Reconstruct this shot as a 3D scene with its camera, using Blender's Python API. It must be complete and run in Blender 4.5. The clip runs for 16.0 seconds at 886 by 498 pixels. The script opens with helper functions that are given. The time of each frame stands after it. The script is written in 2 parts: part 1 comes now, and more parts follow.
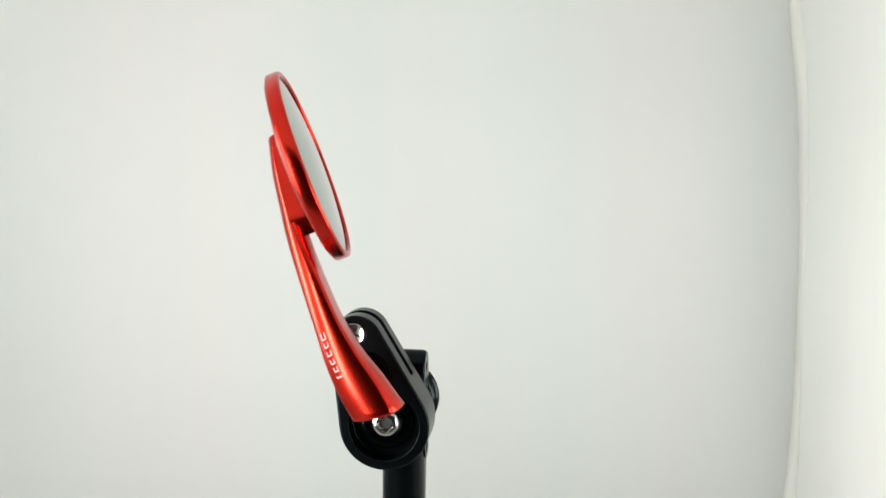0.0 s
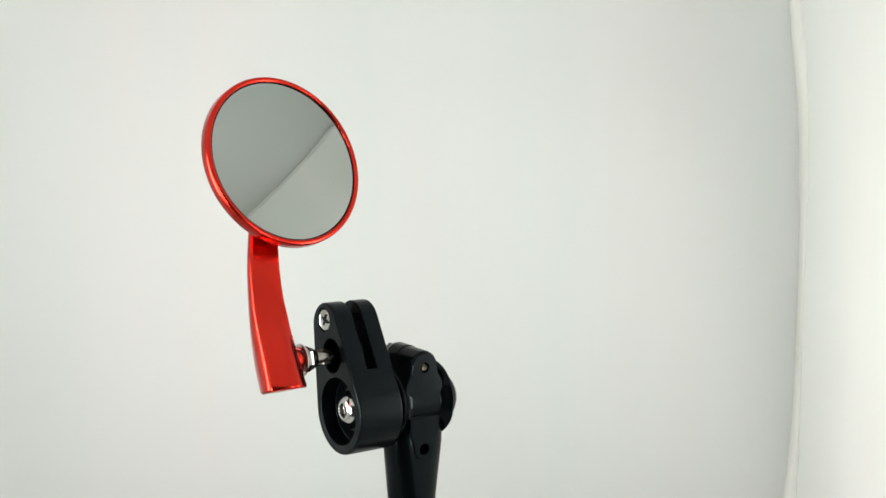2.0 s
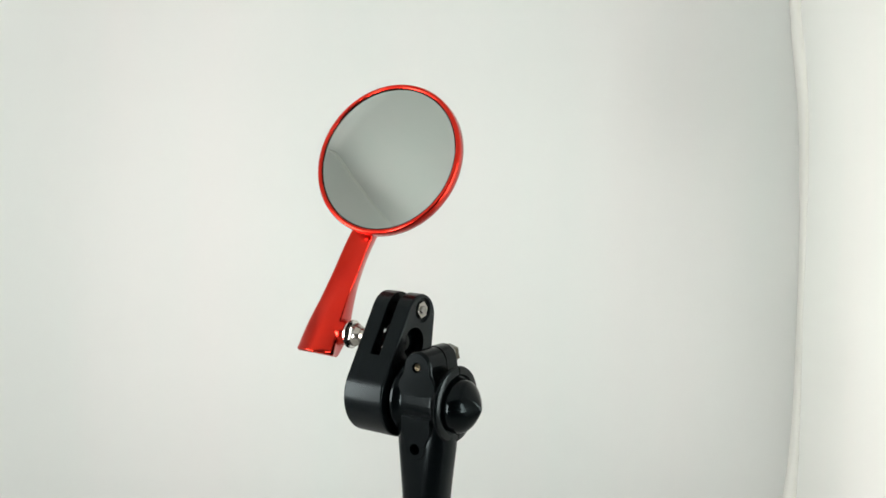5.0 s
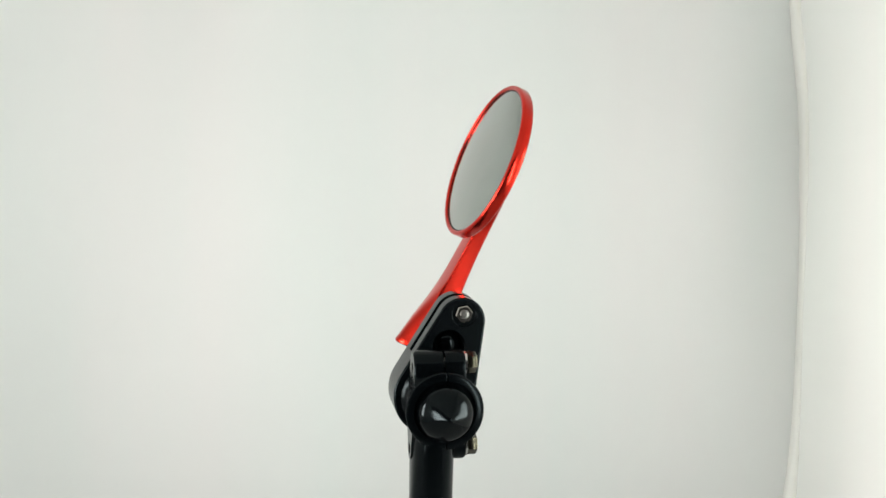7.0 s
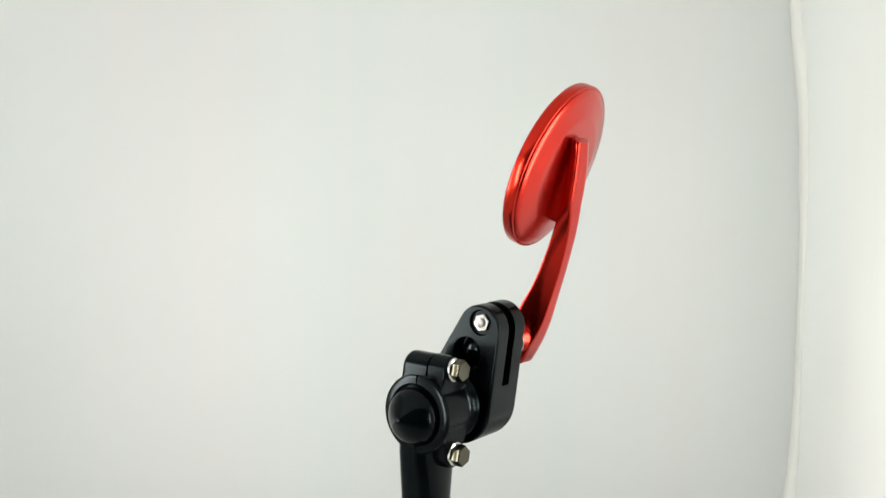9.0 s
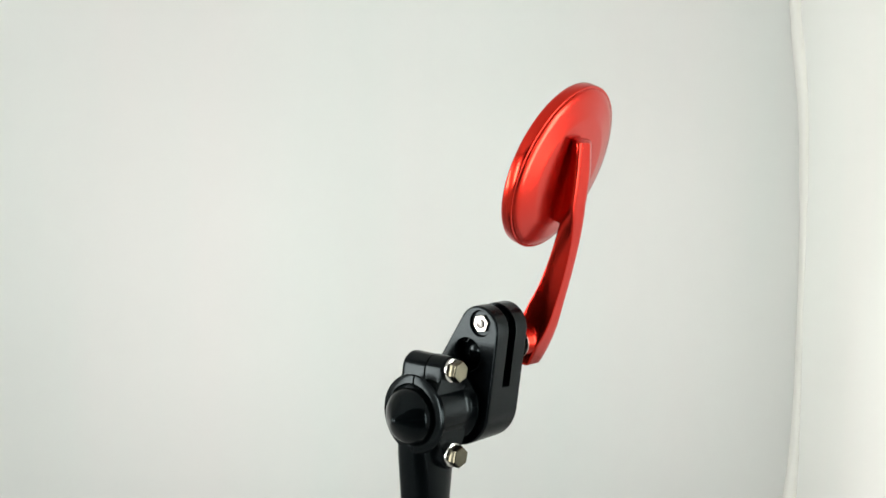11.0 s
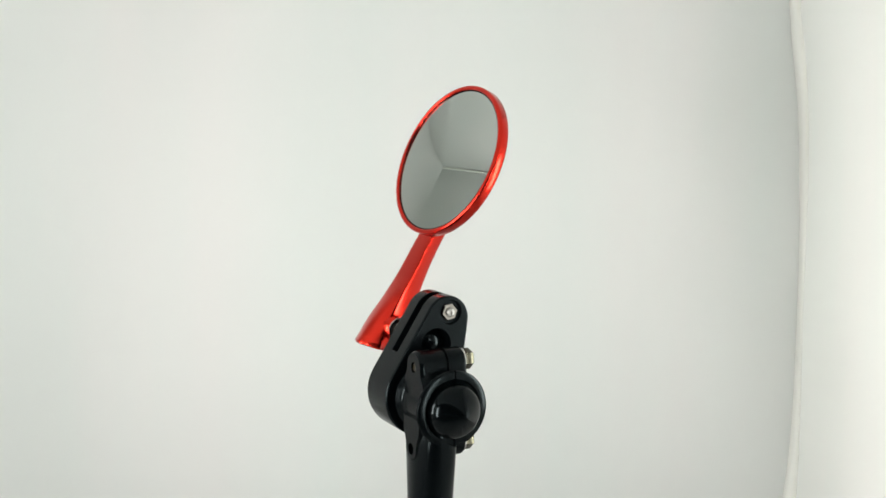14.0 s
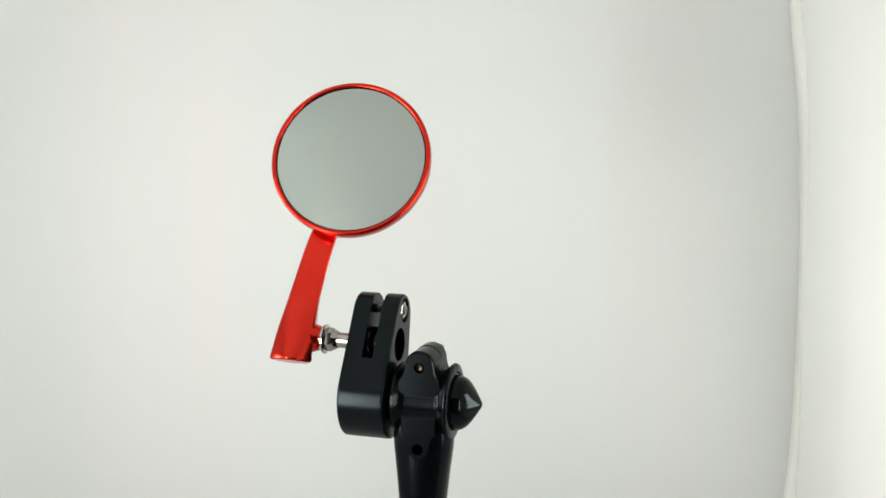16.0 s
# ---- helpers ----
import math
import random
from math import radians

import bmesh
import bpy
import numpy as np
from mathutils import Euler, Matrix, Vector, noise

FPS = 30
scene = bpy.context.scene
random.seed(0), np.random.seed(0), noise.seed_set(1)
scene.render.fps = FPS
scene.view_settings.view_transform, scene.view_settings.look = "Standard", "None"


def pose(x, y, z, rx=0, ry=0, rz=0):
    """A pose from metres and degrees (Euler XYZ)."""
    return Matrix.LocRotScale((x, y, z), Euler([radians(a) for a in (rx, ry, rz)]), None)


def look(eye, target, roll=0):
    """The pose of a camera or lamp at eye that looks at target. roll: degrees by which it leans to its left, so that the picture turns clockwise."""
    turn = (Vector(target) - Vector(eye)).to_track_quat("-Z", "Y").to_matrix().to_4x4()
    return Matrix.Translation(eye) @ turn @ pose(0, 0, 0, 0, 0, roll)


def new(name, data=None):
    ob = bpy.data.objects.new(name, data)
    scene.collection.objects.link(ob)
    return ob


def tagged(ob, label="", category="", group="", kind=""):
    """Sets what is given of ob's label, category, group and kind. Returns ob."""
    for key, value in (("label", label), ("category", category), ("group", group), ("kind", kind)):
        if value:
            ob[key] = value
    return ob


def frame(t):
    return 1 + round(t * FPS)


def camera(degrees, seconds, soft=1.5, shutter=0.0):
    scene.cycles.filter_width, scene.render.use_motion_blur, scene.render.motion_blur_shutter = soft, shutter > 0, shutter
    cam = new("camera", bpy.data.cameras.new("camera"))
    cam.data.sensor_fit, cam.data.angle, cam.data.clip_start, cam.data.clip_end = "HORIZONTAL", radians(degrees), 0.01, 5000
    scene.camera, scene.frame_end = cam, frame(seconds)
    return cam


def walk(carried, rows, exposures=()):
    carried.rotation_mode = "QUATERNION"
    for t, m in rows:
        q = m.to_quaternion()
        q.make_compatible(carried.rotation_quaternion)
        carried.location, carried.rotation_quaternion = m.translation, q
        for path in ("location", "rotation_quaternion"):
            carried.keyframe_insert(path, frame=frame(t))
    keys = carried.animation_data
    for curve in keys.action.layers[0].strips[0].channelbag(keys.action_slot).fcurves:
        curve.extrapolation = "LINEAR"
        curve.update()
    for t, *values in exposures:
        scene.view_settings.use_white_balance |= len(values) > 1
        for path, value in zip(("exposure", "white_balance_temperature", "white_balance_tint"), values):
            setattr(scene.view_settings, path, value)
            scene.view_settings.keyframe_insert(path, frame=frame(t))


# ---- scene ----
# A bicycle bar-end mirror on a black display post turns to and fro in a white
# cloth light tent. One camera stands still on the tent's open side.
cam = camera(45.4, 16.0, soft=1.5, shutter=0.5)
EYE = (0.0, -0.452, 0.36)
VIEW = look(EYE, (0.02067, 0.54, 0.36 - 0.116125), 1.08)
walk(cam, [(0.0, VIEW), (16.0, VIEW)])

# ---- light -----------------------------------------------------------
world = bpy.data.worlds.new("world")
scene.world = world
world.use_nodes = True
world.node_tree.nodes["Background"].inputs[0].default_value = (0.9, 0.95, 1.0, 1)
world.node_tree.nodes["Background"].inputs[1].default_value = 0.03


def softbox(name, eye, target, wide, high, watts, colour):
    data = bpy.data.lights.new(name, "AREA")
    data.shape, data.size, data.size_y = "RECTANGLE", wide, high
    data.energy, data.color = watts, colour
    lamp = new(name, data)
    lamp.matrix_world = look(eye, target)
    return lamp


# two broad soft lamps stand at the open side of the tent
softbox("softbox_lamp", (-0.335, -0.365, 0.225), (0.22, 0.24, 0.33), 0.075, 0.26, 2.0, (0.99, 0.99, 0.955))
softbox("softbox_lamp", (0.315, -0.36, 0.235), (-0.22, 0.24, 0.33), 0.08, 0.26, 1.20, (0.95, 1.0, 0.955))
# two small area lights added for the bright side cloth, level with the mirror
softbox("side_cloth_glow", (-0.375, -0.06, 0.275), (0.10, 0.10, 0.27), 0.09, 0.22, 1.45, (0.99, 0.99, 0.955))
softbox("side_cloth_glow", (0.290, -0.04, 0.265), (-0.10, 0.10, 0.26), 0.08, 0.20, 0.75, (0.95, 1.0, 0.955))
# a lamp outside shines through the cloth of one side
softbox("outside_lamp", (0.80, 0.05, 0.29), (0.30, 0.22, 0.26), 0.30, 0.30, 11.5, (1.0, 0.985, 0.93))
scene.view_settings.exposure = 0.0


# ---- materials -------------------------------------------------------
def material(name):
    m = bpy.data.materials.new(name)
    m.use_nodes = True
    nodes, links = m.node_tree.nodes, m.node_tree.links
    return m, nodes, links, nodes["Principled BSDF"]


def noise_node(nodes, links, scale, detail=4.0, stretch=(1, 1, 1)):
    coord = nodes.new("ShaderNodeTexCoord")
    mapping = nodes.new("ShaderNodeMapping")
    mapping.inputs["Scale"].default_value = stretch
    tex = nodes.new("ShaderNodeTexNoise")
    tex.inputs["Scale"].default_value = scale
    tex.inputs["Detail"].default_value = detail
    links.new(coord.outputs["Object"], mapping.inputs["Vector"])
    links.new(mapping.outputs["Vector"], tex.inputs["Vector"])
    return tex


def ramp(nodes, links, source, low, high):
    r = nodes.new("ShaderNodeValToRGB")
    r.color_ramp.elements[0].position, r.color_ramp.elements[1].position = 0.3, 0.7
    r.color_ramp.elements[0].color, r.color_ramp.elements[1].color = (*low, 1), (*high, 1)
    links.new(source, r.inputs["Fac"])
    return r.outputs["Color"]


def bump(nodes, links, source, shader, strength, distance):
    b = nodes.new("ShaderNodeBump")
    b.inputs["Strength"].default_value, b.inputs["Distance"].default_value = strength, distance
    links.new(source, b.inputs["Height"])
    links.new(b.outputs["Normal"], shader.inputs["Normal"])


def rough_range(nodes, links, source, shader, low, high):
    mr = nodes.new("ShaderNodeMapRange")
    mr.inputs["To Min"].default_value, mr.inputs["To Max"].default_value = low, high
    links.new(source, mr.inputs["Value"])
    links.new(mr.outputs["Result"], shader.inputs["Roughness"])


def cloth_material(name, low, high, through_light=0.0):
    m, nodes, links, s = material(name)
    blotch = noise_node(nodes, links, 6.0, 2.5, (1, 1, 0.12))
    streak = noise_node(nodes, links, 30.0, 2.0, (1, 1, 0.10))
    both = nodes.new("ShaderNodeMix")
    both.inputs["Factor"].default_value = 0.3
    links.new(blotch.outputs["Fac"], both.inputs["A"])
    links.new(streak.outputs["Fac"], both.inputs["B"])
    links.new(ramp(nodes, links, both.outputs["Result"], low, high), s.inputs["Base Color"])
    s.inputs["Roughness"].default_value = 0.85
    s.inputs["Specular IOR Level"].default_value = 0.2
    weave = noise_node(nodes, links, 900.0, 2.0)
    bump(nodes, links, weave.outputs["Fac"], s, 0.08, 0.0004)
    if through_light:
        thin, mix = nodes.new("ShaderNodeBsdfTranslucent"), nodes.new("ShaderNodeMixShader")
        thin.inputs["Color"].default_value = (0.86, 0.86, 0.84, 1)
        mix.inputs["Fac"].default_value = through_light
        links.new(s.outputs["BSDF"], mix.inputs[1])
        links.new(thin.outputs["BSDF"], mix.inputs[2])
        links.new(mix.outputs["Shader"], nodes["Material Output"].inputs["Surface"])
    return m


def red_material():
    m, nodes, links, s = material("red_anodised_aluminium")
    grain = noise_node(nodes, links, 60.0, 5.0)
    links.new(ramp(nodes, links, grain.outputs["Fac"], (0.56, 0.0195, 0.0105), (0.60, 0.0255, 0.0125)), s.inputs["Base Color"])
    s.inputs["Metallic"].default_value = 1.0
    rough_range(nodes, links, grain.outputs["Fac"], s, 0.20, 0.26)
    s.inputs["Coat Weight"].default_value = 0.12
    s.inputs["Coat Roughness"].default_value = 0.16
    fine = noise_node(nodes, links, 2600.0, 2.0)
    bump(nodes, links, fine.outputs["Fac"], s, 0.05, 0.0001)
    return m


def black_material(name, base, low, high, grain_size, relief, gloss=0.09):
    m, nodes, links, s = material(name)
    grain = noise_node(nodes, links, 45.0, 5.0)
    links.new(ramp(nodes, links, grain.outputs["Fac"], [c * 0.85 for c in base], [c * 1.2 for c in base]), s.inputs["Base Color"])
    s.inputs["Specular IOR Level"].default_value = gloss
    s.inputs["Specular Tint"].default_value = (0.80, 0.95, 1.0, 1)
    rough_range(nodes, links, grain.outputs["Fac"], s, low, high)
    fine = noise_node(nodes, links, grain_size, 3.0)
    bump(nodes, links, fine.outputs["Fac"], s, relief, 0.0001)
    return m


def metal_material(name, base, low, high):
    m, nodes, links, s = material(name)
    grain = noise_node(nodes, links, 300.0, 4.0)
    links.new(ramp(nodes, links, grain.outputs["Fac"], [c * 0.85 for c in base], base), s.inputs["Base Color"])
    s.inputs["Metallic"].default_value = 1.0
    rough_range(nodes, links, grain.outputs["Fac"], s, low, high)
    return m


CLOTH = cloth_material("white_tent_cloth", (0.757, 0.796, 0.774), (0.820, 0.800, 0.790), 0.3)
# for the unseen tent floor, greyed to cut bounce light on what stands above
MAT = cloth_material("grey_cloth", (0.30, 0.30, 0.295), (0.36, 0.36, 0.35))
PIPING = cloth_material("cream_seam_tape", (0.73, 0.725, 0.685), (0.77, 0.765, 0.73))
ROOM = cloth_material("grey_wall_paint", (0.06, 0.06, 0.062), (0.08, 0.08, 0.08))
RED = red_material()
BRACKET_BLACK = black_material("matt_black_anodised_aluminium", (0.0012, 0.0018, 0.0022), 0.22, 0.27, 2200.0, 0.05, 0.145)
GLOSS_BLACK = black_material("gloss_black_paint", (0.0010, 0.0015, 0.0018), 0.17, 0.22, 500.0, 0.03, 0.11)
PLASTIC_BLACK = black_material("black_plastic", (0.0008, 0.0012, 0.0014), 0.12, 0.16, 700.0, 0.03, 0.12)
STEEL = metal_material("polished_steel", (0.58, 0.565, 0.54), 0.11, 0.20)
DARK_STEEL = metal_material("dark_steel", (0.22, 0.21, 0.20), 0.22, 0.36)
BLACK_STEEL = metal_material("blackened_steel", (0.085, 0.078, 0.056), 0.2, 0.30)
BROWN_STEEL = metal_material("browned_steel", (0.05, 0.042, 0.028), 0.26, 0.36)
NICKEL = metal_material("dull_nickel", (0.40, 0.375, 0.345), 0.12, 0.22)
SLOT_SHADE = black_material("slot_shade_black", (0.006, 0.006, 0.006), 0.5, 0.6, 900.0, 0.02)
INK, _n, _l, _s = material("white_print")
_s.inputs["Base Color"].default_value = (0.62, 0.60, 0.58, 1)
_s.inputs["Roughness"].default_value = 0.5
MIRROR, _n, _l, _s = material("mirror_glass")
_g = noise_node(_n, _l, 12.0, 2.0)
_l.new(ramp(_n, _l, _g.outputs["Fac"], (0.398, 0.428, 0.404), (0.418, 0.448, 0.424)), _s.inputs["Base Color"])
_s.inputs["Metallic"].default_value = 1.0
_s.inputs["Roughness"].default_value = 0.015


# ---- building helpers (millimetres; z counted from the camera's height) ----
def V(x, y, z):
    return Vector((x / 1000, y / 1000, 0.36 + z / 1000))


def finish(bm, name, sharp=35):
    bmesh.ops.remove_doubles(bm, verts=bm.verts, dist=1e-6)
    bmesh.ops.recalc_face_normals(bm, faces=bm.faces)
    me = bpy.data.meshes.new(name)
    bm.to_mesh(me)
    bm.free()
    me.shade_smooth()
    me.set_sharp_from_angle(angle=radians(sharp))
    return me


def part(name, bm, mat, parent, label="", sharp=35):
    me = bm if isinstance(bm, bpy.types.Mesh) else finish(bm, name, sharp)
    me.materials.clear()
    me.materials.append(mat)
    ob = new(name, me)
    ob.parent = parent
    return tagged(ob, label)


def loops(rings, cap=True, closed=True, bm=None):
    bm = bm or bmesh.new()
    rows = [[bm.verts.new(p) for p in ring] for ring in rings]
    n = len(rows[0])
    for a, b in zip(rows, rows[1:]):
        for i in range(n if closed else n - 1):
            j = (i + 1) % n
            bm.faces.new((a[i], a[j], b[j], b[i]))
    if cap:
        bm.faces.new(rows[0][::-1])
        bm.faces.new(rows[-1])
    return bm


def basis(axis):
    a = Vector(axis).normalized()
    u = a.cross(Vector((0, 0, 1)) if abs(a.z) < 0.9 else Vector((1, 0, 0))).normalized()
    return a, u, a.cross(u)


def lathe(centre, axis, profile, n=48, cap=True, bm=None, twist=0.0):
    """Rings of (distance along the axis, radius), in millimetres, about a centre."""
    a, u, v = basis(axis)
    rings = []
    for s, r in profile:
        rings.append([centre + a * (s / 1000) + (u * math.cos(k) + v * math.sin(k)) * (max(r, 0.01) / 1000)
                      for k in (twist + 2 * math.pi * i / n for i in range(n))])
    return loops(rings, cap, bm=bm)


def hexagon(centre, axis, across, thick, chamfer=0.5, twist=0.0, bm=None):
    """A hexagonal nut or bolt head with chamfered corners, from its base along the axis."""
    r = across / math.sqrt(3)
    a, u, v = basis(axis)
    rings = []
    for s, f in ((0, 0.93), (chamfer, 1.0), (thick - chamfer, 1.0), (thick, 0.90)):
        rings.append([centre + a * (s / 1000) + (u * math.cos(k) + v * math.sin(k)) * (r * f / 1000)
                      for k in (twist + math.pi / 3 * i for i in range(6))])
    return loops(rings, bm=bm)


def hull_outline(c1, r1, c2, r2, n=24):
    """The outline round two circles in a plane, counter-clockwise."""
    d = math.atan2(c2[1] - c1[1], c2[0] - c1[0])
    gap = math.hypot(c2[0] - c1[0], c2[1] - c1[1])
    k = math.acos((r1 - r2) / gap)
    out = []
    for c, r, start, end in ((c2, r2, d - k, d + k), (c1, r1, d + k, d - k + 2 * math.pi)):
        for i in range(n + 1):
            a = start + (end - start) * i / n
            out.append((c[0] + r * math.cos(a), c[1] + r * math.sin(a)))
    return out


def prism_x(outline, x0, x1, ease=0.0):
    """An outline in y and z, drawn out from x0 to x1, its rims rounded by ease."""

    def ring(x, inset):
        pts = []
        for i, (y, z) in enumerate(outline):
            (ya, za), (yb, zb) = outline[i - 1], outline[(i + 1) % len(outline)]
            t = Vector((yb - ya, zb - za)).normalized()
            pts.append(V(x, y - t.y * inset, z + t.x * inset))
        return pts
    if not ease:
        return loops([ring(x0, 0), ring(x1, 0)])
    rings = [ring(x0 + ease * (1 - math.cos(k)), ease * (1 - math.sin(k))) for k in (math.pi / 2 * i / 4 for i in range(5))]
    rings += [ring(x1 - ease * (1 - math.sin(k)), ease * (1 - math.cos(k))) for k in (math.pi / 2 * i / 4 for i in range(5))]
    return loops(rings)


def carve(solid, cutters, soften=0.0, join=()):
    """The solid with other solids added and then cut away, as a mesh."""
    body = new("carving", finish(solid, "carving"))
    tools = []
    for bm, kind in [(b, "UNION") for b in join] + [(b, "DIFFERENCE") for b in cutters]:
        tool = new("tool", finish(bm, "tool"))
        tools.append(tool)
        mod = body.modifiers.new("cut", "BOOLEAN")
        mod.operation, mod.object, mod.solver = kind, tool, "EXACT"
    if soften:
        mod = body.modifiers.new("edge", "BEVEL")
        mod.width, mod.segments, mod.limit_method, mod.angle_limit = soften / 1000, 2, "ANGLE", radians(38)
        mod = body.modifiers.new("flat", "WEIGHTED_NORMAL")
        mod.keep_sharp, mod.weight = True, 80
    bpy.context.view_layer.update()
    me = bpy.data.meshes.new_from_object(body.evaluated_get(bpy.context.evaluated_depsgraph_get()))
    for ob in [body, *tools]:
        bpy.data.objects.remove(ob)
    if not soften:
        me.shade_smooth()
        me.set_sharp_from_angle(angle=radians(40))
    return me


def block(x0, x1, y0, y1, z0, z1):
    return loops([[V(x0, y0, z), V(x1, y0, z), V(x1, y1, z), V(x0, y1, z)] for z in (z0, z1)])


# ---- the tent --------------------------------------------------------
BACK, FRONT = 0.40, -0.34
EAVE, EAVE_FRONT, RIDGE_Z = 0.503, 0.452, 0.550
SWEEP = 0.16                 # the radius in which the backdrop turns into the west side
COVE = 0.08                  # and that in which it turns into the roof


def seam(z, side):
    """The two edges (side 0 and 1) of the sewn corner, which bows outwards at half height."""
    d = z - 0.25
    inner = 0.3060 - 0.0328 * d - 0.1338 * d**2 - 0.2636 * d**3 - 3.889 * d**4
    outer = 0.3125 - 0.0191 * d + 0.0348 * d**2 - 0.7369 * d**3 - 4.811 * d**4
    return inner + (outer - inner) * side


def right_edge(z):
    return seam(z, 0.45)


def left_edge(z):
    return -0.40 + 0.26 * (z - 0.20) ** 2


def sheet(name, point, nu, nv, mat, label, out, thick=0.003):
    """A cloth sheet, point(u, v) with u and v from 0 to 1, with its thickness towards out."""
    bm = bmesh.new()
    grid = [[bm.verts.new(point(i / nu, j / nv)) for i in range(nu + 1)] for j in range(nv + 1)]
    rear = [[bm.verts.new(v.co + Vector(out) * thick) for v in row] for row in grid]
    for g in (grid, rear):
        for j in range(nv):
            for i in range(nu):
                bm.faces.new((g[j][i], g[j][i + 1], g[j + 1][i + 1], g[j + 1][i]))
    for j in range(nv):
        for i in (0, nu):
            bm.faces.new((grid[j][i], grid[j + 1][i], rear[j + 1][i], rear[j][i]))
    for i in range(nu):
        for j in (0, nv):
            bm.faces.new((grid[j][i], grid[j][i + 1], rear[j][i + 1], rear[j][i]))
    me = finish(bm, name, 60)
    me.materials.append(mat)
    return tagged(new(name, me), label, kind="structure")


def build_tent():
    def back(u, v):
        rise = v * (EAVE - COVE + COVE * math.pi / 2)
        k = max(0.0, rise - (EAVE - COVE)) / COVE
        z = min(rise, EAVE - COVE) + COVE * math.sin(k)
        inset = COVE * (1 - math.cos(k))
        x0, x1 = left_edge(z) - 0.007, right_edge(z)
        arc = SWEEP * math.pi / 2
        way = u * (arc + x1 - x0 - SWEEP)
        if way < arc:
            turn = way / SWEEP
            r = SWEEP - inset * math.sin(turn) ** 0.6
            return Vector((x0 + SWEEP - r * math.cos(turn), BACK - 0.006 - SWEEP + r * math.sin(turn), z))
        x = x0 + SWEEP + way - arc
        fold = 0.006 * math.sin(11 * x + 0.6) + 0.0030 * math.sin(27 * x + 1.1 * z * 3 + 1.0)
        fold += 0.010 * noise.noise(Vector((x * 5, 0, z * 2.0))) + 0.0016 * noise.noise(Vector((x * 34, 4, z * 2.5)))
        edge = x1 - x
        near = min(1.0, edge * 9, (way - arc) * 5) * max(0.0, 1 - k)
        curl = 0.007 * (1 - math.exp(-edge / 0.035)) * math.exp(-edge / 0.16) * (1 + 0.3 * math.sin(7 * z)) * near
        return Vector((x, BACK - 0.006 - inset + fold * near - curl, z))

    sheet("wall_north", back, 150, 44, CLOTH, "white cloth tent wall with faint soft folds", (-0.3, 1, 0))

    def side(edge, shift, seed, end):
        def place(u, v):
            y = FRONT + u * (end - FRONT)
            z = v * (gable(edge(0.5), y) + 0.010)
            ripple = 0.004 * noise.noise(Vector((seed, y * 6, z * 3))) * min(1.0, (1 - u) * 8)
            return Vector((edge(z) + shift + ripple, y, z))
        return place

    right, left = side(lambda z: seam(z, 1.0), -0.004, 3, BACK), side(left_edge, -0.0078, 8, BACK - SWEEP + 0.006)
    sheet("wall_east", right, 60, 40, CLOTH, "white cloth tent side wall, bowed outwards", (1, 0, 0))
    sheet("wall_west", left, 60, 40, CLOTH, "white cloth tent side wall, bowed outwards", (-1, 0, 0))

    def roof(u, v):
        y = FRONT - 0.004 + v * (BACK - FRONT + 0.01)
        x = -0.42 + u * 0.75
        return Vector((x, y, gable(x, y) + 0.002 + 0.002 * noise.noise(Vector((x * 5, y * 5, 2)))))

    sheet("ceiling", roof, 40, 60, CLOTH, "white cloth tent roof with a ridge", (0, 0, 1))

    def ground(u, v):
        return Vector((-1.6 + u * 3.2, -2.2 + v * 3.2, -0.006))

    def mat(u, v):
        return Vector((-0.42 + u * 0.75, FRONT + v * (BACK - FRONT + 0.01), 0.0))

    sheet("ground", ground, 4, 4, ROOM, "plain dark floor round the tent", (0, 0, -1))
    sheet("floor", mat, 4, 4, MAT, "unseen tent floor, grey to cut bounce light", (0, 0, -1), 0.002)
    room()
    roof_seams()
    # the taped seam where the back sheet meets the side wall
    bm = bmesh.new()
    rings = []
    for k in range(91):
        z = 0.004 + k / 90 * (EAVE - 0.01)
        x, wide = seam(z, 0), seam(z, 1) - seam(z, 0)
        x += 0.0007 * noise.noise(Vector((0, 3, 26 * z)))
        wide += 0.0006 * noise.noise(Vector((5, 3, 18 * z)))
        bend = max(0.0, z - (EAVE - COVE)) / COVE
        lean = COVE * (1 - math.sqrt(max(0.0, 1 - bend * bend)))
        puff = 1 + 0.35 * noise.noise(Vector((9, 1, 30 * z)))
        rings.append([Vector((x + wide * f, BACK - 0.0105 - lean + dy * puff, z)) for f, dy in
                      ((0.0, 0.004), (0.02, -0.0008), (0.10, -0.0030), (0.24, -0.0044), (0.42, -0.0050), (0.60, -0.0050), (0.76, -0.0044), (0.83, -0.0012), (0.88, -0.0034), (0.96, -0.0034), (1.0, -0.001), (0.6, 0.003))])
    loops(rings, bm=bm)
    me = finish(bm, "trim", 70)
    me.materials.append(PIPING)
    tagged(new("trim", me), "cream sewn seam tape along the tent corner", kind="structure")


def ridge(x):
    """The roof's ridge runs a little aslant across the tent."""
    return 0.066 + 0.141 * x


def gable(x, y):
    """The height of the roof over x and y."""
    top = ridge(x)
    if y > top:
        return RIDGE_Z + (EAVE - RIDGE_Z) * (y - top) / (BACK - SWEEP - top) if y < BACK - SWEEP else EAVE
    return RIDGE_Z + (EAVE_FRONT - RIDGE_Z) * (y - top) / (FRONT - top)


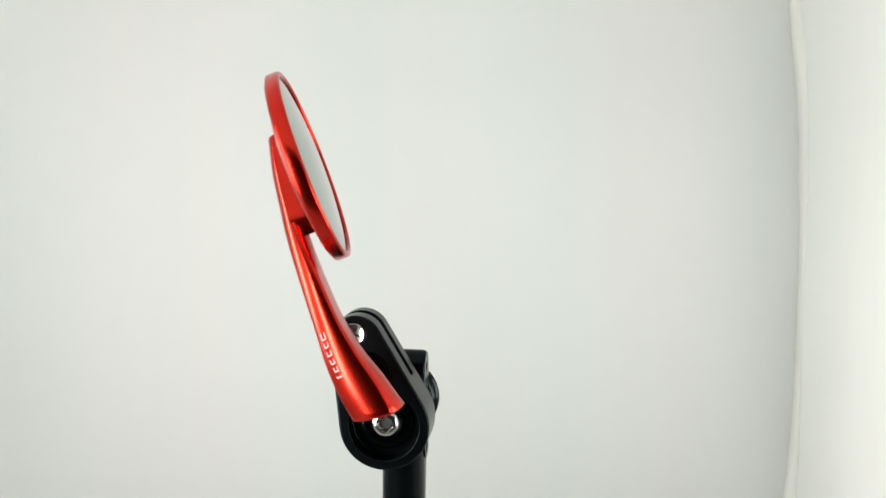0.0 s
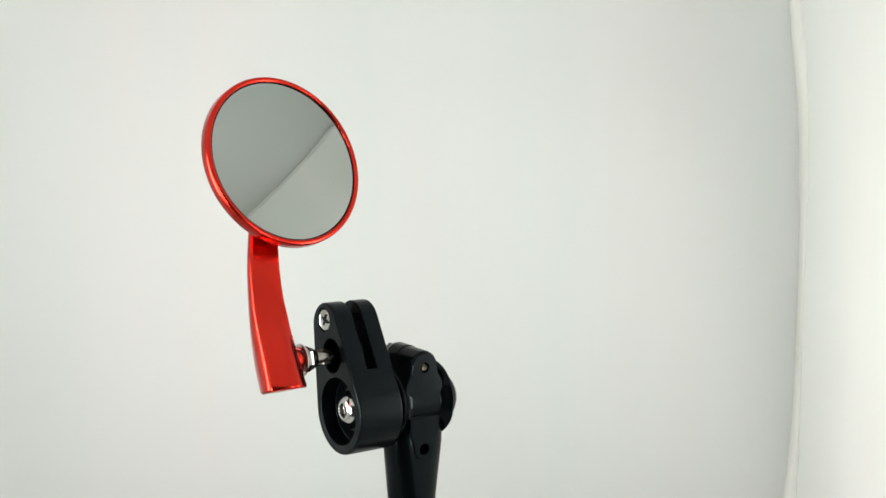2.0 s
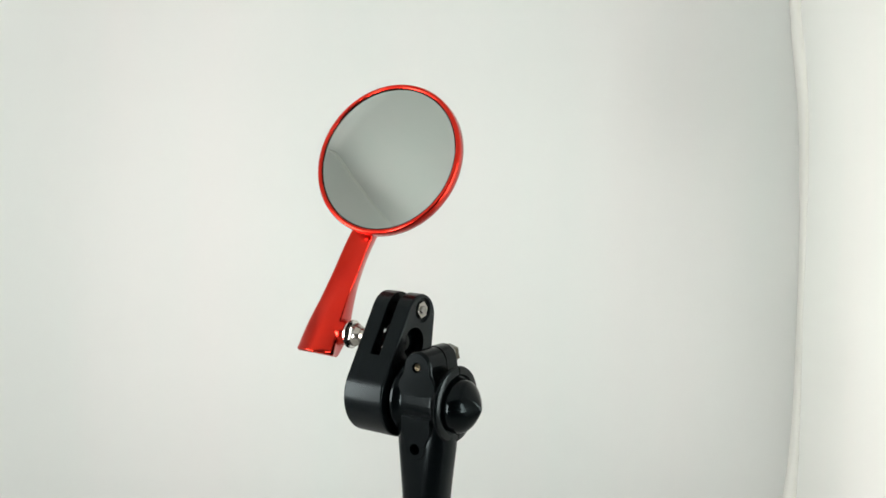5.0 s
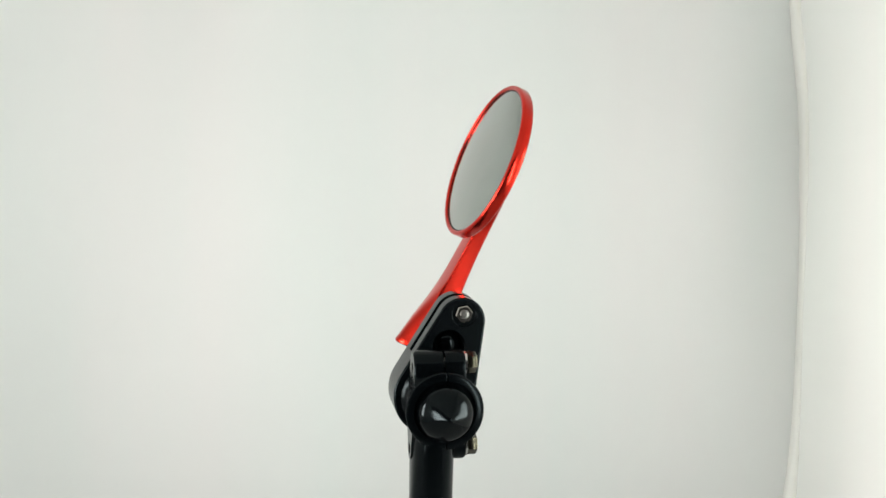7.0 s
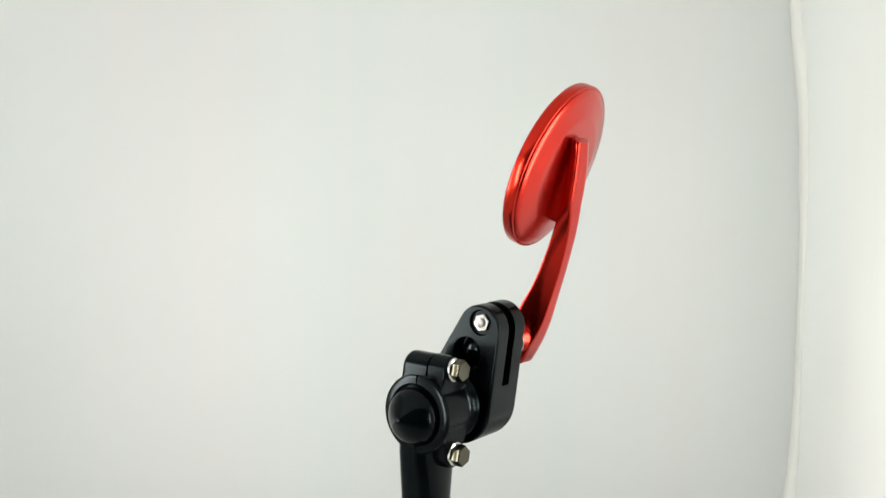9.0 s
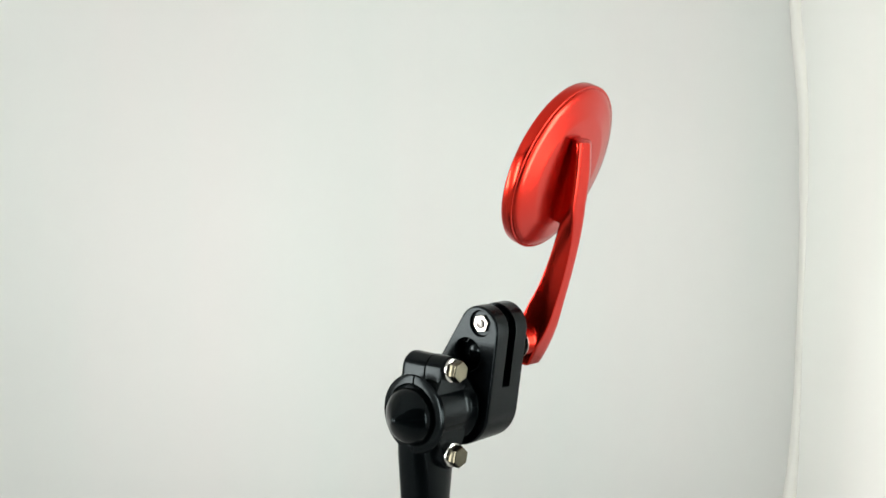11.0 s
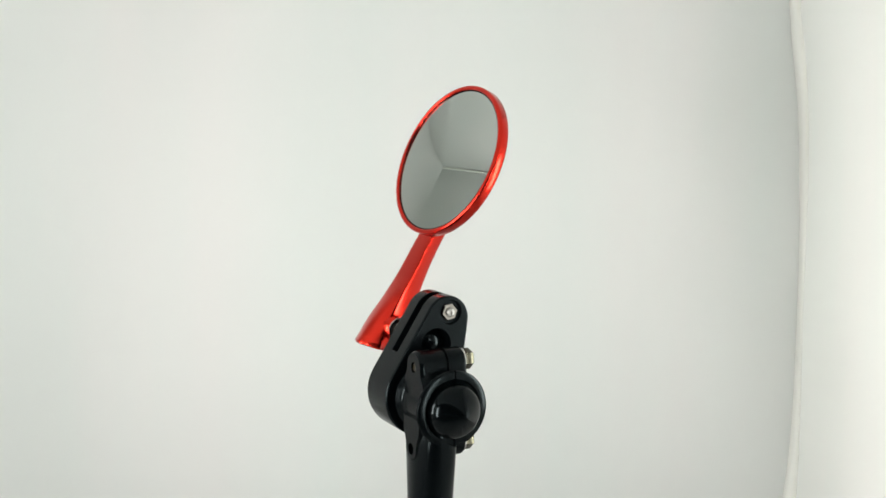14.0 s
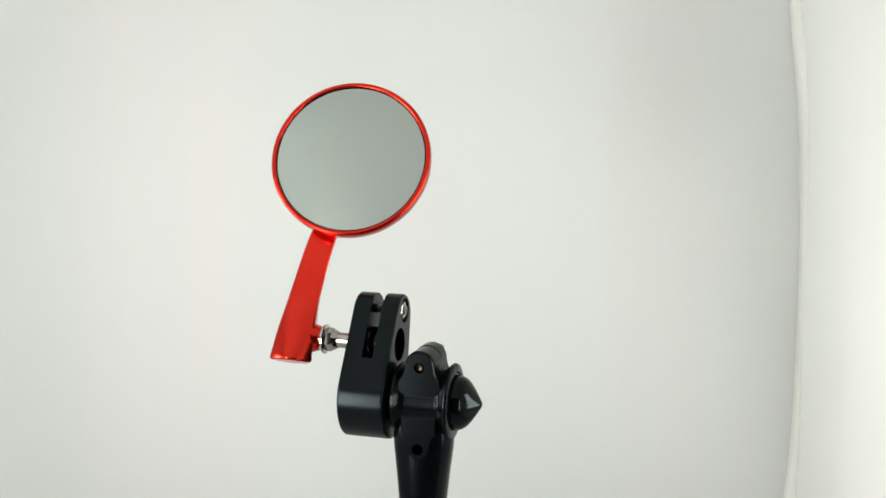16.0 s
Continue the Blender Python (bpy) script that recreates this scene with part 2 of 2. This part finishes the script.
def roof_seams():
    """Sewn tapes along the joints of the roof with both sides."""
    lines = []
    for edge, inward, end in ((left_edge, 0.0, BACK - SWEEP), (lambda z: seam(z, 1.0), -0.006, BACK - COVE)):
        line = []
        for k in range(61):
            y = FRONT + 0.004 + (end - FRONT - 0.004) * k / 60
            z = gable(edge(0.5), y) - 0.001
            line.append(Vector((edge(z) + inward - 0.008 * (inward == 0.0), y, z)))
        lines.append(line)
    for line in lines:
        rings = []
        for k, p in enumerate(line):
            way = (line[min(k + 1, len(line) - 1)] - line[max(k - 1, 0)]).normalized()
            _, u, v = basis(way)
            r = 0.0023 * (1 + 0.2 * noise.noise(p * 30))
            rings.append([p + (u * math.cos(q) + v * math.sin(q)) * r for q in (math.pi / 4 * i for i in range(8))])
        me = finish(loops(rings), "trim", 70)
        me.materials.append(PIPING)
        tagged(new("trim", me), "cream sewn seam tape under the tent roof", kind="structure")


def room():
    """Plain dim walls that close the place behind the camera."""
    for name, a, b, out in (("wall_room_south", (-1.6, -2.2), (1.6, -2.2), (0, -1, 0)), ("wall_room_north", (1.6, 1.0), (-1.6, 1.0), (0, 1, 0)),
                            ("wall_room_east", (1.6, -2.2), (1.6, 1.0), (1, 0, 0)), ("wall_room_west", (-1.6, 1.0), (-1.6, -2.2), (-1, 0, 0))):
        sheet(name, lambda u, v, a=a, b=b: Vector((a[0] + (b[0] - a[0]) * u, a[1] + (b[1] - a[1]) * u, 2.2 * v)), 2, 2, ROOM, "plain grey room wall", out, 0.1)
    sheet("ceiling_room", lambda u, v: Vector((-1.7 + 3.4 * u, -2.3 + 3.4 * v, 2.2)), 2, 2, ROOM, "plain grey room ceiling", (0, 0, 1), 0.1)


build_tent()

# ---- the display stand ----------------------------------------------
BAR = (9.4, -121.3)          # the bar's axis, y and z
stand = tagged(new("display_stand"), "black post with a bolted clamp holding a short bar", "display stand")
mirror = tagged(new("bar_end_mirror"), "round red bar-end mirror with curved arm on black bracket", "mirror")


def oval(cx, cy, rx, ry, z, n=40, power=2.4):
    pts = []
    for i in range(n):
        k = 2 * math.pi * i / n
        c, s = math.cos(k), math.sin(k)
        pts.append(V(cx + rx * math.copysign(abs(c) ** (2 / power), c), cy + ry * math.copysign(abs(s) ** (2 / power), s), z))
    return pts


def build_stand():
    # post: flat-sided under the clamp, round below
    rings = [oval(1.1, 5.9, rx, ry, z, power=pw) for z, rx, ry, pw in (
        (-360, 9.6, 9.4, 2.0), (-200, 9.6, 9.4, 2.0), (-182, 9.7, 9.4, 2.1), (-167, 10.5, 9.4, 2.3), (-152, 12.0, 9.4, 2.5),
        (-140, 13.4, 9.3, 2.6), (-131, 13.6, 9.0, 2.6), (-124, 12.6, 8.0, 2.6))]
    part("post", carve(loops(rings), [lathe(V(0.9, 0, -140.7), (0, 1, 0), ((-12, 2.5), (4, 2.5)), 28)]), GLOSS_BLACK, stand, "gloss black tapered post")
    axis = V(0, *BAR)
    # the bar that the clamp grips, with a pointed plug in its end
    part("bar_stub", lathe(axis, (1, 0, 0), ((-15, 11.0), (12.4, 11.0))), GLOSS_BLACK, stand, "short black bar")
    cap = ((11.5, 12.1), (14.6, 12.1), (15.8, 12.05), (17.0, 11.85), (18.2, 11.4), (19.3, 10.65), (20.4, 9.6), (21.5, 8.3), (22.6, 6.8), (23.6, 5.3), (24.6, 3.75), (25.4, 2.4), (26.0, 1.4), (26.35, 0.7), (26.45, 0.0))
    part("end_cap", lathe(V(0, BAR[0], BAR[1] - 0.4), (1, 0, 0), cap, 64), PLASTIC_BLACK, stand, "glossy black plastic end cap with a pointed tip", 60)

    # the clamp: two halves with ears above and below
    ring = ((-12.2, 13.4), (-11.9, 14.8), (-11.2, 15.6), (-10.2, 15.7), (-9.2, 15.0), (-8.2, 14.1), (-7.0, 13.6), (-5.4, 13.4), (8.0, 13.4), (9.4, 13.7), (10.4, 14.4), (11.4, 15.6), (12.3, 16.6), (13.2, 17.0), (14.0, 16.6), (14.5, 15.4), (14.6, 13.4), (13.8, 12.7), (13.2, 10.0))

    def ear(y0, y1, z, reach, spread, up):
        """A rounded lug about a bolt hole, flaring into the ring."""
        pts = []
        for i in range(13):
            k = math.pi * i / 12
            pts.append((0.9 + reach * math.cos(k), z + up * reach * math.sin(k)))
        foot = z - up * spread
        flank = ((1.55, None), (1.50, 8.2), (1.36, 6.2), (1.16, 4.2), (1.04, 2.2))
        rise = [(f, foot if d is None else z - up * d) for f, d in flank]
        pts = [(0.9 + reach * f, h) for f, h in rise] + pts + [(0.9 - reach * f, h) for f, h in rise[::-1]]
        if up < 0:
            pts = pts[::-1]

        def at(y, inset):
            cx, cz = 0.9, z - up * 3
            return [V(cx + (x - cx) * inset, y, cz + (zz - cz) * inset) for x, zz in pts]
        return loops([at(y0, 0.90), at(y0 + 0.9, 0.98), at(y0 + 2.0, 1.0), at(y1 - 1.2, 1.0), at(y1 - 0.4, 0.97), at(y1, 0.92)])

    def half_space(y0, y1):
        return block(-30, 30, y0, y1, -170, -80)

    def bore(bm_list, y0, y1, z, r):
        bm_list.append(lathe(V(0.9, 0, z), (0, 1, 0), ((y0, r), (y1, r)), 28))
        return bm_list

    front_cut = bore(bore([half_space(9.7, 40)], -12, 0.2, -104.6, 2.3), -12, 2.0, -140.7, 2.5)
    me = carve(lathe(axis, (1, 0, 0), ring, 72), front_cut, 0.45, [ear(-3.2, 12, -104.2, 6.9, 15.0, 1), ear(-3.9, 12, -140.6, 5.4, 15.0, -1)])
    front = part("clamp_front", me, GLOSS_BLACK, stand, "gloss black clamp half with rounded ears")
    part("clamp_pin", lathe(V(0.9, -2.7, -104.6), (0, 1, 0), ((0.2, 0.6), (0, 1.3), (0.3, 1.8), (5, 1.8)), 28), BROWN_STEEL, front, "dark bolt end in the clamp ear")
    me = carve(lathe(axis, (1, 0, 0), ring, 72), [half_space(-40, 10.5)], 0.45, [ear(8, 19.4, -103.6, 6.6, 12, 1), ear(8, 20.4, -139.8, 6.0, 14, -1)])
    part("clamp_rear", me, GLOSS_BLACK, stand, "gloss black clamp half with rounded ears")
    for z, y in ((-102.8, 19.2), (-139.4, 20.2)):
        bolt = part("clamp_bolt", hexagon(V(0.9, y + 1.2, z), (0, 1, 0), 8.2, 4.4, 0.6, 0.3), BLACK_STEEL, stand, "blackened steel hex bolt with a bright washer")
        part("washer", lathe(V(0.9, y - 0.2, z), (0, 1, 0), ((0, 5.0), (0.2, 5.2), (1.3, 5.2), (1.5, 4.9)), 36), STEEL, bolt, "bright steel washer")
        part("bolt_shank", lathe(V(0.9, y - 14, z), (0, 1, 0), ((0, 2.1), (14.5, 2.1)), 24), DARK_STEEL, bolt)


build_stand()

# ---- the mirror's bracket and stud ----------------------------------
UP, LOW = (21.3, -87.6), (9.4, -121.8)
STUD = (15.4, -98.9)
SCREW = (22.4, -84.4)


def build_bracket():
    outline = hull_outline(LOW, 18.6, UP, 10.8)
    solid = prism_x(outline, -35.0, -13.8, 1.1)
    way = Vector((0, UP[0] - LOW[0], UP[1] - LOW[1])).normalized()
    side = Vector((0, way.z, -way.y))
    root = V(0, *STUD) - way * 0.0085
    slot = []
    for s in (0.0, 0.05):
        slot.append([root + way * s + side * b + Vector((a, 0, 0)) for a, b in ((-0.0266, -0.03), (-0.0216, -0.03), (-0.0216, 0.03), (-0.0266, 0.03))])
    cutters = [
        loops(slot),
        lathe(V(-40, *STUD), (1, 0, 0), ((0, 7.4), (32, 7.4)), 40),
        lathe(V(-40, *LOW), (1, 0, 0), ((0, 14.4), (12.3, 14.4)), 64),
        lathe(V(-40, *SCREW), (1, 0, 0), ((0, 5.2), (6.6, 5.2)), 36),
        lathe(V(-15.2, *SCREW), (1, 0, 0), ((0, 5.6), (4, 5.6)), 36),
    ]
    bracket = part("bracket", carve(solid, cutters, 0.5), BRACKET_BLACK, mirror, "matt black machined bracket with a slot and recess")
    # cross-head screw that pinches the slot, and its nut
    screw = part("pinch_screw", lathe(V(-34.6, *SCREW), (1, 0, 0), ((0.2, 3.9), (0.0, 4.4), (0.5, 4.9), (1.6, 4.9), (1.7, 2.0), (7.4, 2.0)), 40), STEEL, bracket, "bright steel cross-head screw")
    # no slot is cut: a solid black cross gives its shade
    bm = bmesh.new()
    for a in (0.35, 0.35 + math.pi / 2):
        c, s = math.cos(a), math.sin(a)
        rings = []
        for x in (-34.66, -34.0):
            rings.append([V(x, SCREW[0] + p * c - q * s, SCREW[1] + p * s + q * c) for p, q in ((-2.5, -0.46), (2.5, -0.46), (2.5, 0.46), (-2.5, 0.46))])
        loops(rings, bm=bm)
    me = bpy.data.meshes.new("cross_shade")
    bm.to_mesh(me)
    bm.free()
    part("cross_shade", me, SLOT_SHADE, screw, "black inlaid cross for the shade in the slot")
    nut = part("nut", hexagon(V(-15.2, *SCREW), (1, 0, 0), 7.2, 1.2, 0.3, 0.2), NICKEL, bracket, "bright steel hex nut")
    part("screw_end", lathe(V(-15, *SCREW), (1, 0, 0), ((0, 2.1), (1.5, 2.1), (1.8, 1.8), (1.9, 0.9), (1.5, 0.7)), 28), DARK_STEEL, nut, "threaded screw end")
    bm = bmesh.new()
    for k in range(9):
        lathe(V(-27.0 + k * 0.62, *SCREW), (1, 0, 0), ((0, 1.7), (0.3, 2.05), (0.6, 1.7)), 20, bm=bm)
    part("screw_thread", bm, DARK_STEEL, screw, "dark threaded shank")
    # big socket bolt at the bottom of the round recess
    cup = part("recess_washer", lathe(V(-29.2, *LOW), (1, 0, 0), ((1.6, 11.4), (0.4, 11.2), (0.0, 10.6), (0.0, 8.2), (0.6, 7.8), (1.6, 7.8)), 48), PLASTIC_BLACK, bracket, "black ring in the recess")
    head = lathe(V(-28.8, *LOW), (1, 0, 0), ((1.5, 7.5), (0.4, 7.5), (-1.2, 7.1), (-2.6, 6.1), (-3.5, 4.9), (-3.9, 4.0), (-3.95, 0.0)), 48)
    socket = hexagon(V(-34.0, *LOW), (1, 0, 0), 5.8, 3.6, 0.05, 0.3)
    bolt = part("bar_bolt", carve(head, [socket], 0.15), STEEL, bracket, "domed steel bolt with a hexagonal socket")
    # a darker disc at the bottom deepens the socket's shade
    part("socket_shade", lathe(V(-30.7, *LOW), (1, 0, 0), ((0, 2.3), (0.5, 2.3)), 24), DARK_STEEL, bolt, "dark disc for the shade inside the socket")
    # stud between bracket and arm, its ball inside the bracket
    part("stud", lathe(V(-50, *STUD), (1, 0, 0), ((0, 3.2), (6.5, 3.2), (6.9, 3.5), (17.5, 3.5), (24, 3.5)), 36), NICKEL, mirror, "smooth steel stud")
    part("stud_ball", lathe(V(-26, *STUD), (1, 0, 0), ((-1.5, 3.4), (-1.2, 6.0), (-0.4, 7.3), (4.0, 7.35), (5.2, 7.0), (6.6, 6.2), (7.8, 4.8), (8.6, 3.0), (8.9, 0.8)), 40), PLASTIC_BLACK, mirror, "black ball in the bracket", 60)
    part("lock_nut", hexagon(V(-49.2, *STUD), (1, 0, 0), 9.4, 3.8, 0.7, 0.25), NICKEL, mirror, "polished steel lock nut")
    part("nut_collar", lathe(V(-45.7, *STUD), (1, 0, 0), ((0, 4.9), (1.0, 4.6), (2.6, 3.7), (2.7, 3.3)), 36), NICKEL, mirror, "polished steel collar")
    for x, r in ((-51.4, 5.6), (-50.1, 6.8)):
        part("washer", lathe(V(x, *STUD), (1, 0, 0), ((0, r - 0.3), (0.2, r), (0.8, r), (1.0, r - 0.3)), 40), STEEL, mirror, "thin steel washer")


build_bracket()


# ---- the arm ---------------------------------------------------------
def spline(rows, t):
    """A smooth value through rows of (t, values...)."""
    for i in range(len(rows) - 1):
        if t <= rows[i + 1][0] or i == len(rows) - 2:
            a, b = rows[i], rows[i + 1]
            p = rows[i - 1] if i else a
            n = rows[i + 2] if i + 2 < len(rows) else b
            s = (t - a[0]) / (b[0] - a[0])
            out = []
            for k in range(1, len(a)):
                ma = (b[k] - p[k]) / max(b[0] - p[0], 1e-6) * (b[0] - a[0])
                mb = (n[k] - a[k]) / max(n[0] - a[0], 1e-6) * (b[0] - a[0])
                out.append((2 * s**3 - 3 * s**2 + 1) * a[k] + (s**3 - 2 * s**2 + s) * ma + (-2 * s**3 + 3 * s**2) * b[k] + (s**3 - s**2) * mb)
            return out


# along the arm: left x, right x, front y, front z, back y, back z
ARM = [
    (0.00, -71.0, -52.2, 0.4, -105.6, 13.4, -109.6),
    (0.12, -70.7, -52.6, 6.3, -95.0, 18.4, -100.3),
    (0.25, -69.9, -52.8, 14.2, -83.4, 23.0, -90.0),
    (0.38, -68.5, -52.2, 21.0, -71.8, 27.6, -77.2),
    (0.53, -66.1, -50.8, 28.4, -57.4, 33.4, -62.8),
    (0.69, -61.9, -48.0, 36.2, -42.2, 40.4, -46.8),
    (0.80, -57.6, -44.6, 42.4, -30.4, 45.5, -34.6),
    (0.91, -53.4, -40.6, 47.6, -16.4, 50.2, -19.8),
    (1.00, -49.0, -37.6, 50.6, -5.2, 53.2, -7.0),
]


def arm_section(t):
    """The arm's outline at t: crisp in front, rounder behind, its outer side bulging."""
    xl, xr, fy, fz, by, bz = spline(ARM, t)
    swell = math.sin(math.pi * min(1.0, t * 1.25)) ** 0.7 if t < 0.8 else 0.0
    back = 2.4 - 1.2 * t + 1.2 * swell
    ridge, flare = max(0.4, 3.3 - 8.0 * t), max(0.0, 1 - t / 0.3)
    by, bz = by + back, bz - 0.4 * back
    fy, fz = fy + 0.9 * swell, fz - 0.3 * swell
    wide, deep = (xr - xl) / 2, math.hypot(by - fy, bz - fz) / 2

    def place(px, pd, sx):
        front = 0.5 - 0.5 * pd / deep
        round_off = 1 - (pd / deep) ** 2
        share = abs(px) / wide
        if px < 0:
            px += share * (0.8 * swell * front + 3.0 * (1 - front) ** 1.4 - 1.3 * round_off)
        else:
            px -= share * (1.4 * swell * front + 6.0 * max(swell, flare) * (1 - front) - 0.4 * round_off)
        pd += 1.7 * swell * front * (0.5 + 0.5 * px / wide)
        pd -= ridge * front * (1 - ((px - 2) / (wide + 2)) ** 2)
        pd += 7.0 * flare * front * max(0.0, px / wide) ** 2
        return ((xl + xr) / 2 + px, (fy + by) / 2 + (by - fy) / 2 * pd / deep, (fz + bz) / 2 + (bz - fz) / 2 * pd / deep)
    return wide, deep, place


def build_arm():
    rings = []
    steps, n, m = 48, 4, 5
    for i in range(steps + 1):
        wide, deep, place = arm_section(i / steps)
        ring = []
        for sx, sy, r in ((-1, -1, 1.1), (1, -1, 0.9), (1, 1, 0.9), (-1, 1, 1.5)):
            start = {(-1, -1): math.pi, (1, -1): 1.5 * math.pi, (1, 1): 0.0, (-1, 1): 0.5 * math.pi}[(sx, sy)]
            for k in range(n + 1):
                a = start + math.pi / 2 * k / n
                ring.append(place(sx * (wide - r) + r * math.cos(a), sy * (deep - r) + r * math.sin(a), sx))
            if sx == -1 and sy == -1:
                ring += [place(-wide + 1.1 + (2 * wide - 2.0) * k / 9, -deep, 1 if k > 4 else -1) for k in range(1, 9)]
            if sx == 1 and sy == 1:
                ring += [place(wide - 0.9 - (2 * wide - 2.4) * k / 5, deep, 1 if k < 3 else -1) for k in range(1, 5)]
            if sx == 1 and sy == -1:
                ring += [place(wide, -deep + 0.9 + (2 * deep - 1.8) * k / (m + 1), 1) for k in range(1, m + 1)]
            if sx == -1 and sy == 1:
                ring += [place(-wide, deep - 1.5 - (2 * deep - 2.6) * k / (m + 1), -1) for k in range(1, m + 1)]
        rings.append(ring)

    def shrunk(ring, f, push):
        c = [sum(p[k] for p in ring) / len(ring) for k in range(3)]
        return [tuple(c[k] + (p[k] - c[k]) * f + push[k] for k in range(3)) for p in ring]

    rings = [shrunk(rings[0], 0.92, (0, -0.5, -0.9)), shrunk(rings[0], 0.985, (0, -0.2, -0.4))] + rings
    rings += [shrunk(rings[-1], 0.9, (0.3, 0.3, 0.8)), shrunk(rings[-1], 0.6, (0.5, 0.4, 1.2))]
    me = finish(loops([[V(*p) for p in r] for r in rings]), "arm", 32)
    arm = part("arm", me, RED, mirror, "curved red anodised arm")
    part("arm_boss", lathe(V(-64, 14.2, -98.4), (1, 0, 0), ((0, 7.6), (7, 7.4), (9.0, 6.7), (10.6, 6.1), (12.4, 5.6), (13.0, 5.1)), 40), RED, arm, "red round boss for the stud")
    # the maker's mark as plain white bars on the arm's outer side
    for k, (tall, wide) in enumerate(((2.1, 2.6), (2.0, 1.9), (2.3, 1.9), (2.0, 1.9), (2.0, 1.9), (2.3, 0.8))):
        f = (k + 0.5) / 6
        t = 0.37 - 0.19 * f
        wide_a, deep, place = arm_section(t)
        _, deep2, place2 = arm_section(t + 0.02)
        at = 0.42
        c = V(*place(-wide_a, deep * at, -1))
        along = (V(*place2(-arm_section(t + 0.02)[0], deep2 * at, -1)) - c).normalized()
        across = (V(*place(-wide_a, deep * (at - 0.2), -1)) - c).normalized()
        normal = along.cross(across).normalized()
        if normal.x > 0:
            normal = -normal
        bm = bmesh.new()
        for a0, a1, b0, b1 in ((-wide / 2, wide / 2, -tall / 2, -tall / 2 + 0.35), (-wide / 2, wide / 2, tall / 2 - 0.35, tall / 2), (-wide / 2, -wide / 2 + 0.4, -tall / 2, tall / 2)):
            loops([[c + along * (a / 1000) + across * (b / 1000) + normal * (h / 1000) for a, b in ((a0, b0), (a1, b0), (a1, b1), (a0, b1))] for h in (-0.3, 0.1)], bm=bm)
        part("print_mark", bm, INK, arm, "small white printed mark")
    return arm


build_arm()


# ---- the mirror head -------------------------------------------------
HEAD = V(-45.9, 35.8, -16.0)
FACE = Vector((math.sin(radians(7.55)) * math.cos(radians(21.4)), -math.cos(radians(7.55)) * math.cos(radians(21.4)), math.sin(radians(21.4))))


def build_head():
    # from the lip round the rim to the domed back
    shell = ((-1.4, 35.6), (-0.4, 35.65), (0.1, 35.85), (0.35, 36.3), (0.4, 36.9), (0.2, 37.5), (-0.2, 37.85), (-0.8, 38.0), (-4.4, 38.0), (-4.9, 37.7), (-5.05, 37.2), (-4.9, 36.7), (-5.3, 36.6),
             (-5.7, 36.2), (-6.4, 33.0), (-7.2, 29.2), (-8.0, 25.6), (-8.2, 24.6), (-8.3, 23.6), (-8.5, 16.0), (-8.6, 8.0), (-8.7, 0.0))
    head = part("mirror_head", lathe(HEAD, FACE, shell, 128, cap=False), RED, mirror, "round red anodised mirror housing", 50)
    bulge = [(-0.7 + 2.3 * (1 - (r / 35.4) ** 2), r) for r in (35.45, 35.1, 34.5, 33.5, 31, 27, 22, 17, 12, 7, 3, 0.0)]
    part("glass", lathe(HEAD, FACE, bulge, 128, cap=False), MIRROR, head, "slightly convex mirror glass", 80)
    part("gasket", lathe(HEAD, FACE, ((-2.0, 35.65), (-0.45, 35.64), (-0.4, 35.5), (-0.5, 35.2), (-2.0, 35.2)), 128, cap=False), PLASTIC_BLACK, head, "thin black gasket round the glass")
    # web that joins the housing's back to the arm
    rings = []
    for i in range(15):
        t = 0.70 + 0.29 * i / 14
        xl, xr, fy, fz, by, bz = spline(ARM, t)
        my, mz = (fy + by) / 2, (fz + bz) / 2
        grow = min(1.0, i / 2.5)
        base = [V(xl + 2.2 - 3.1 * grow, my, mz), V(xr - 4.2, my, mz)]
        top = []
        for p in base[::-1]:
            gap = (p - HEAD).dot(FACE) + 0.0062
            top.append(p - FACE * min(gap, 0.0))
        rings.append([*base, *top])
    part("web", loops(rings), RED, head, "red web behind the housing")


build_head()


# ---- what moves ------------------------------------------------------
TURN = [(0.0, 82.4), (0.5, 70.6), (1.0, 58.9), (1.5, 46.7), (2.0, 34.6), (2.5, 23.1), (3.0, 11.5), (3.5, 0.0), (4.0, -11.7), (5.0, -34.9), (6.0, -58.1),
        (6.5, -69.8), (7.0, -81.3), (7.5, -92.9), (8.0, -104.3), (8.5, -116.1), (9.0, -127.7), (9.4, -137.0), (9.8, -145.8), (10.1, -149.2),
        (10.4, -145.8), (10.8, -137.0), (11.2, -127.4), (11.5, -120.3), (12.0, -109.0), (12.5, -97.5), (13.0, -86.1), (13.5, -74.3), (14.0, -63.1), (14.5, -51.8),
        (15.0, -40.0), (15.5, -28.1), (16.0, -16.4)]


def motions():
    """The turntable under the post swings the stand and the mirror together."""
    for thing in (stand, mirror):
        walk(thing, [(t, pose(0, 0, 0, 0, 0, a)) for t, a in TURN])


motions()
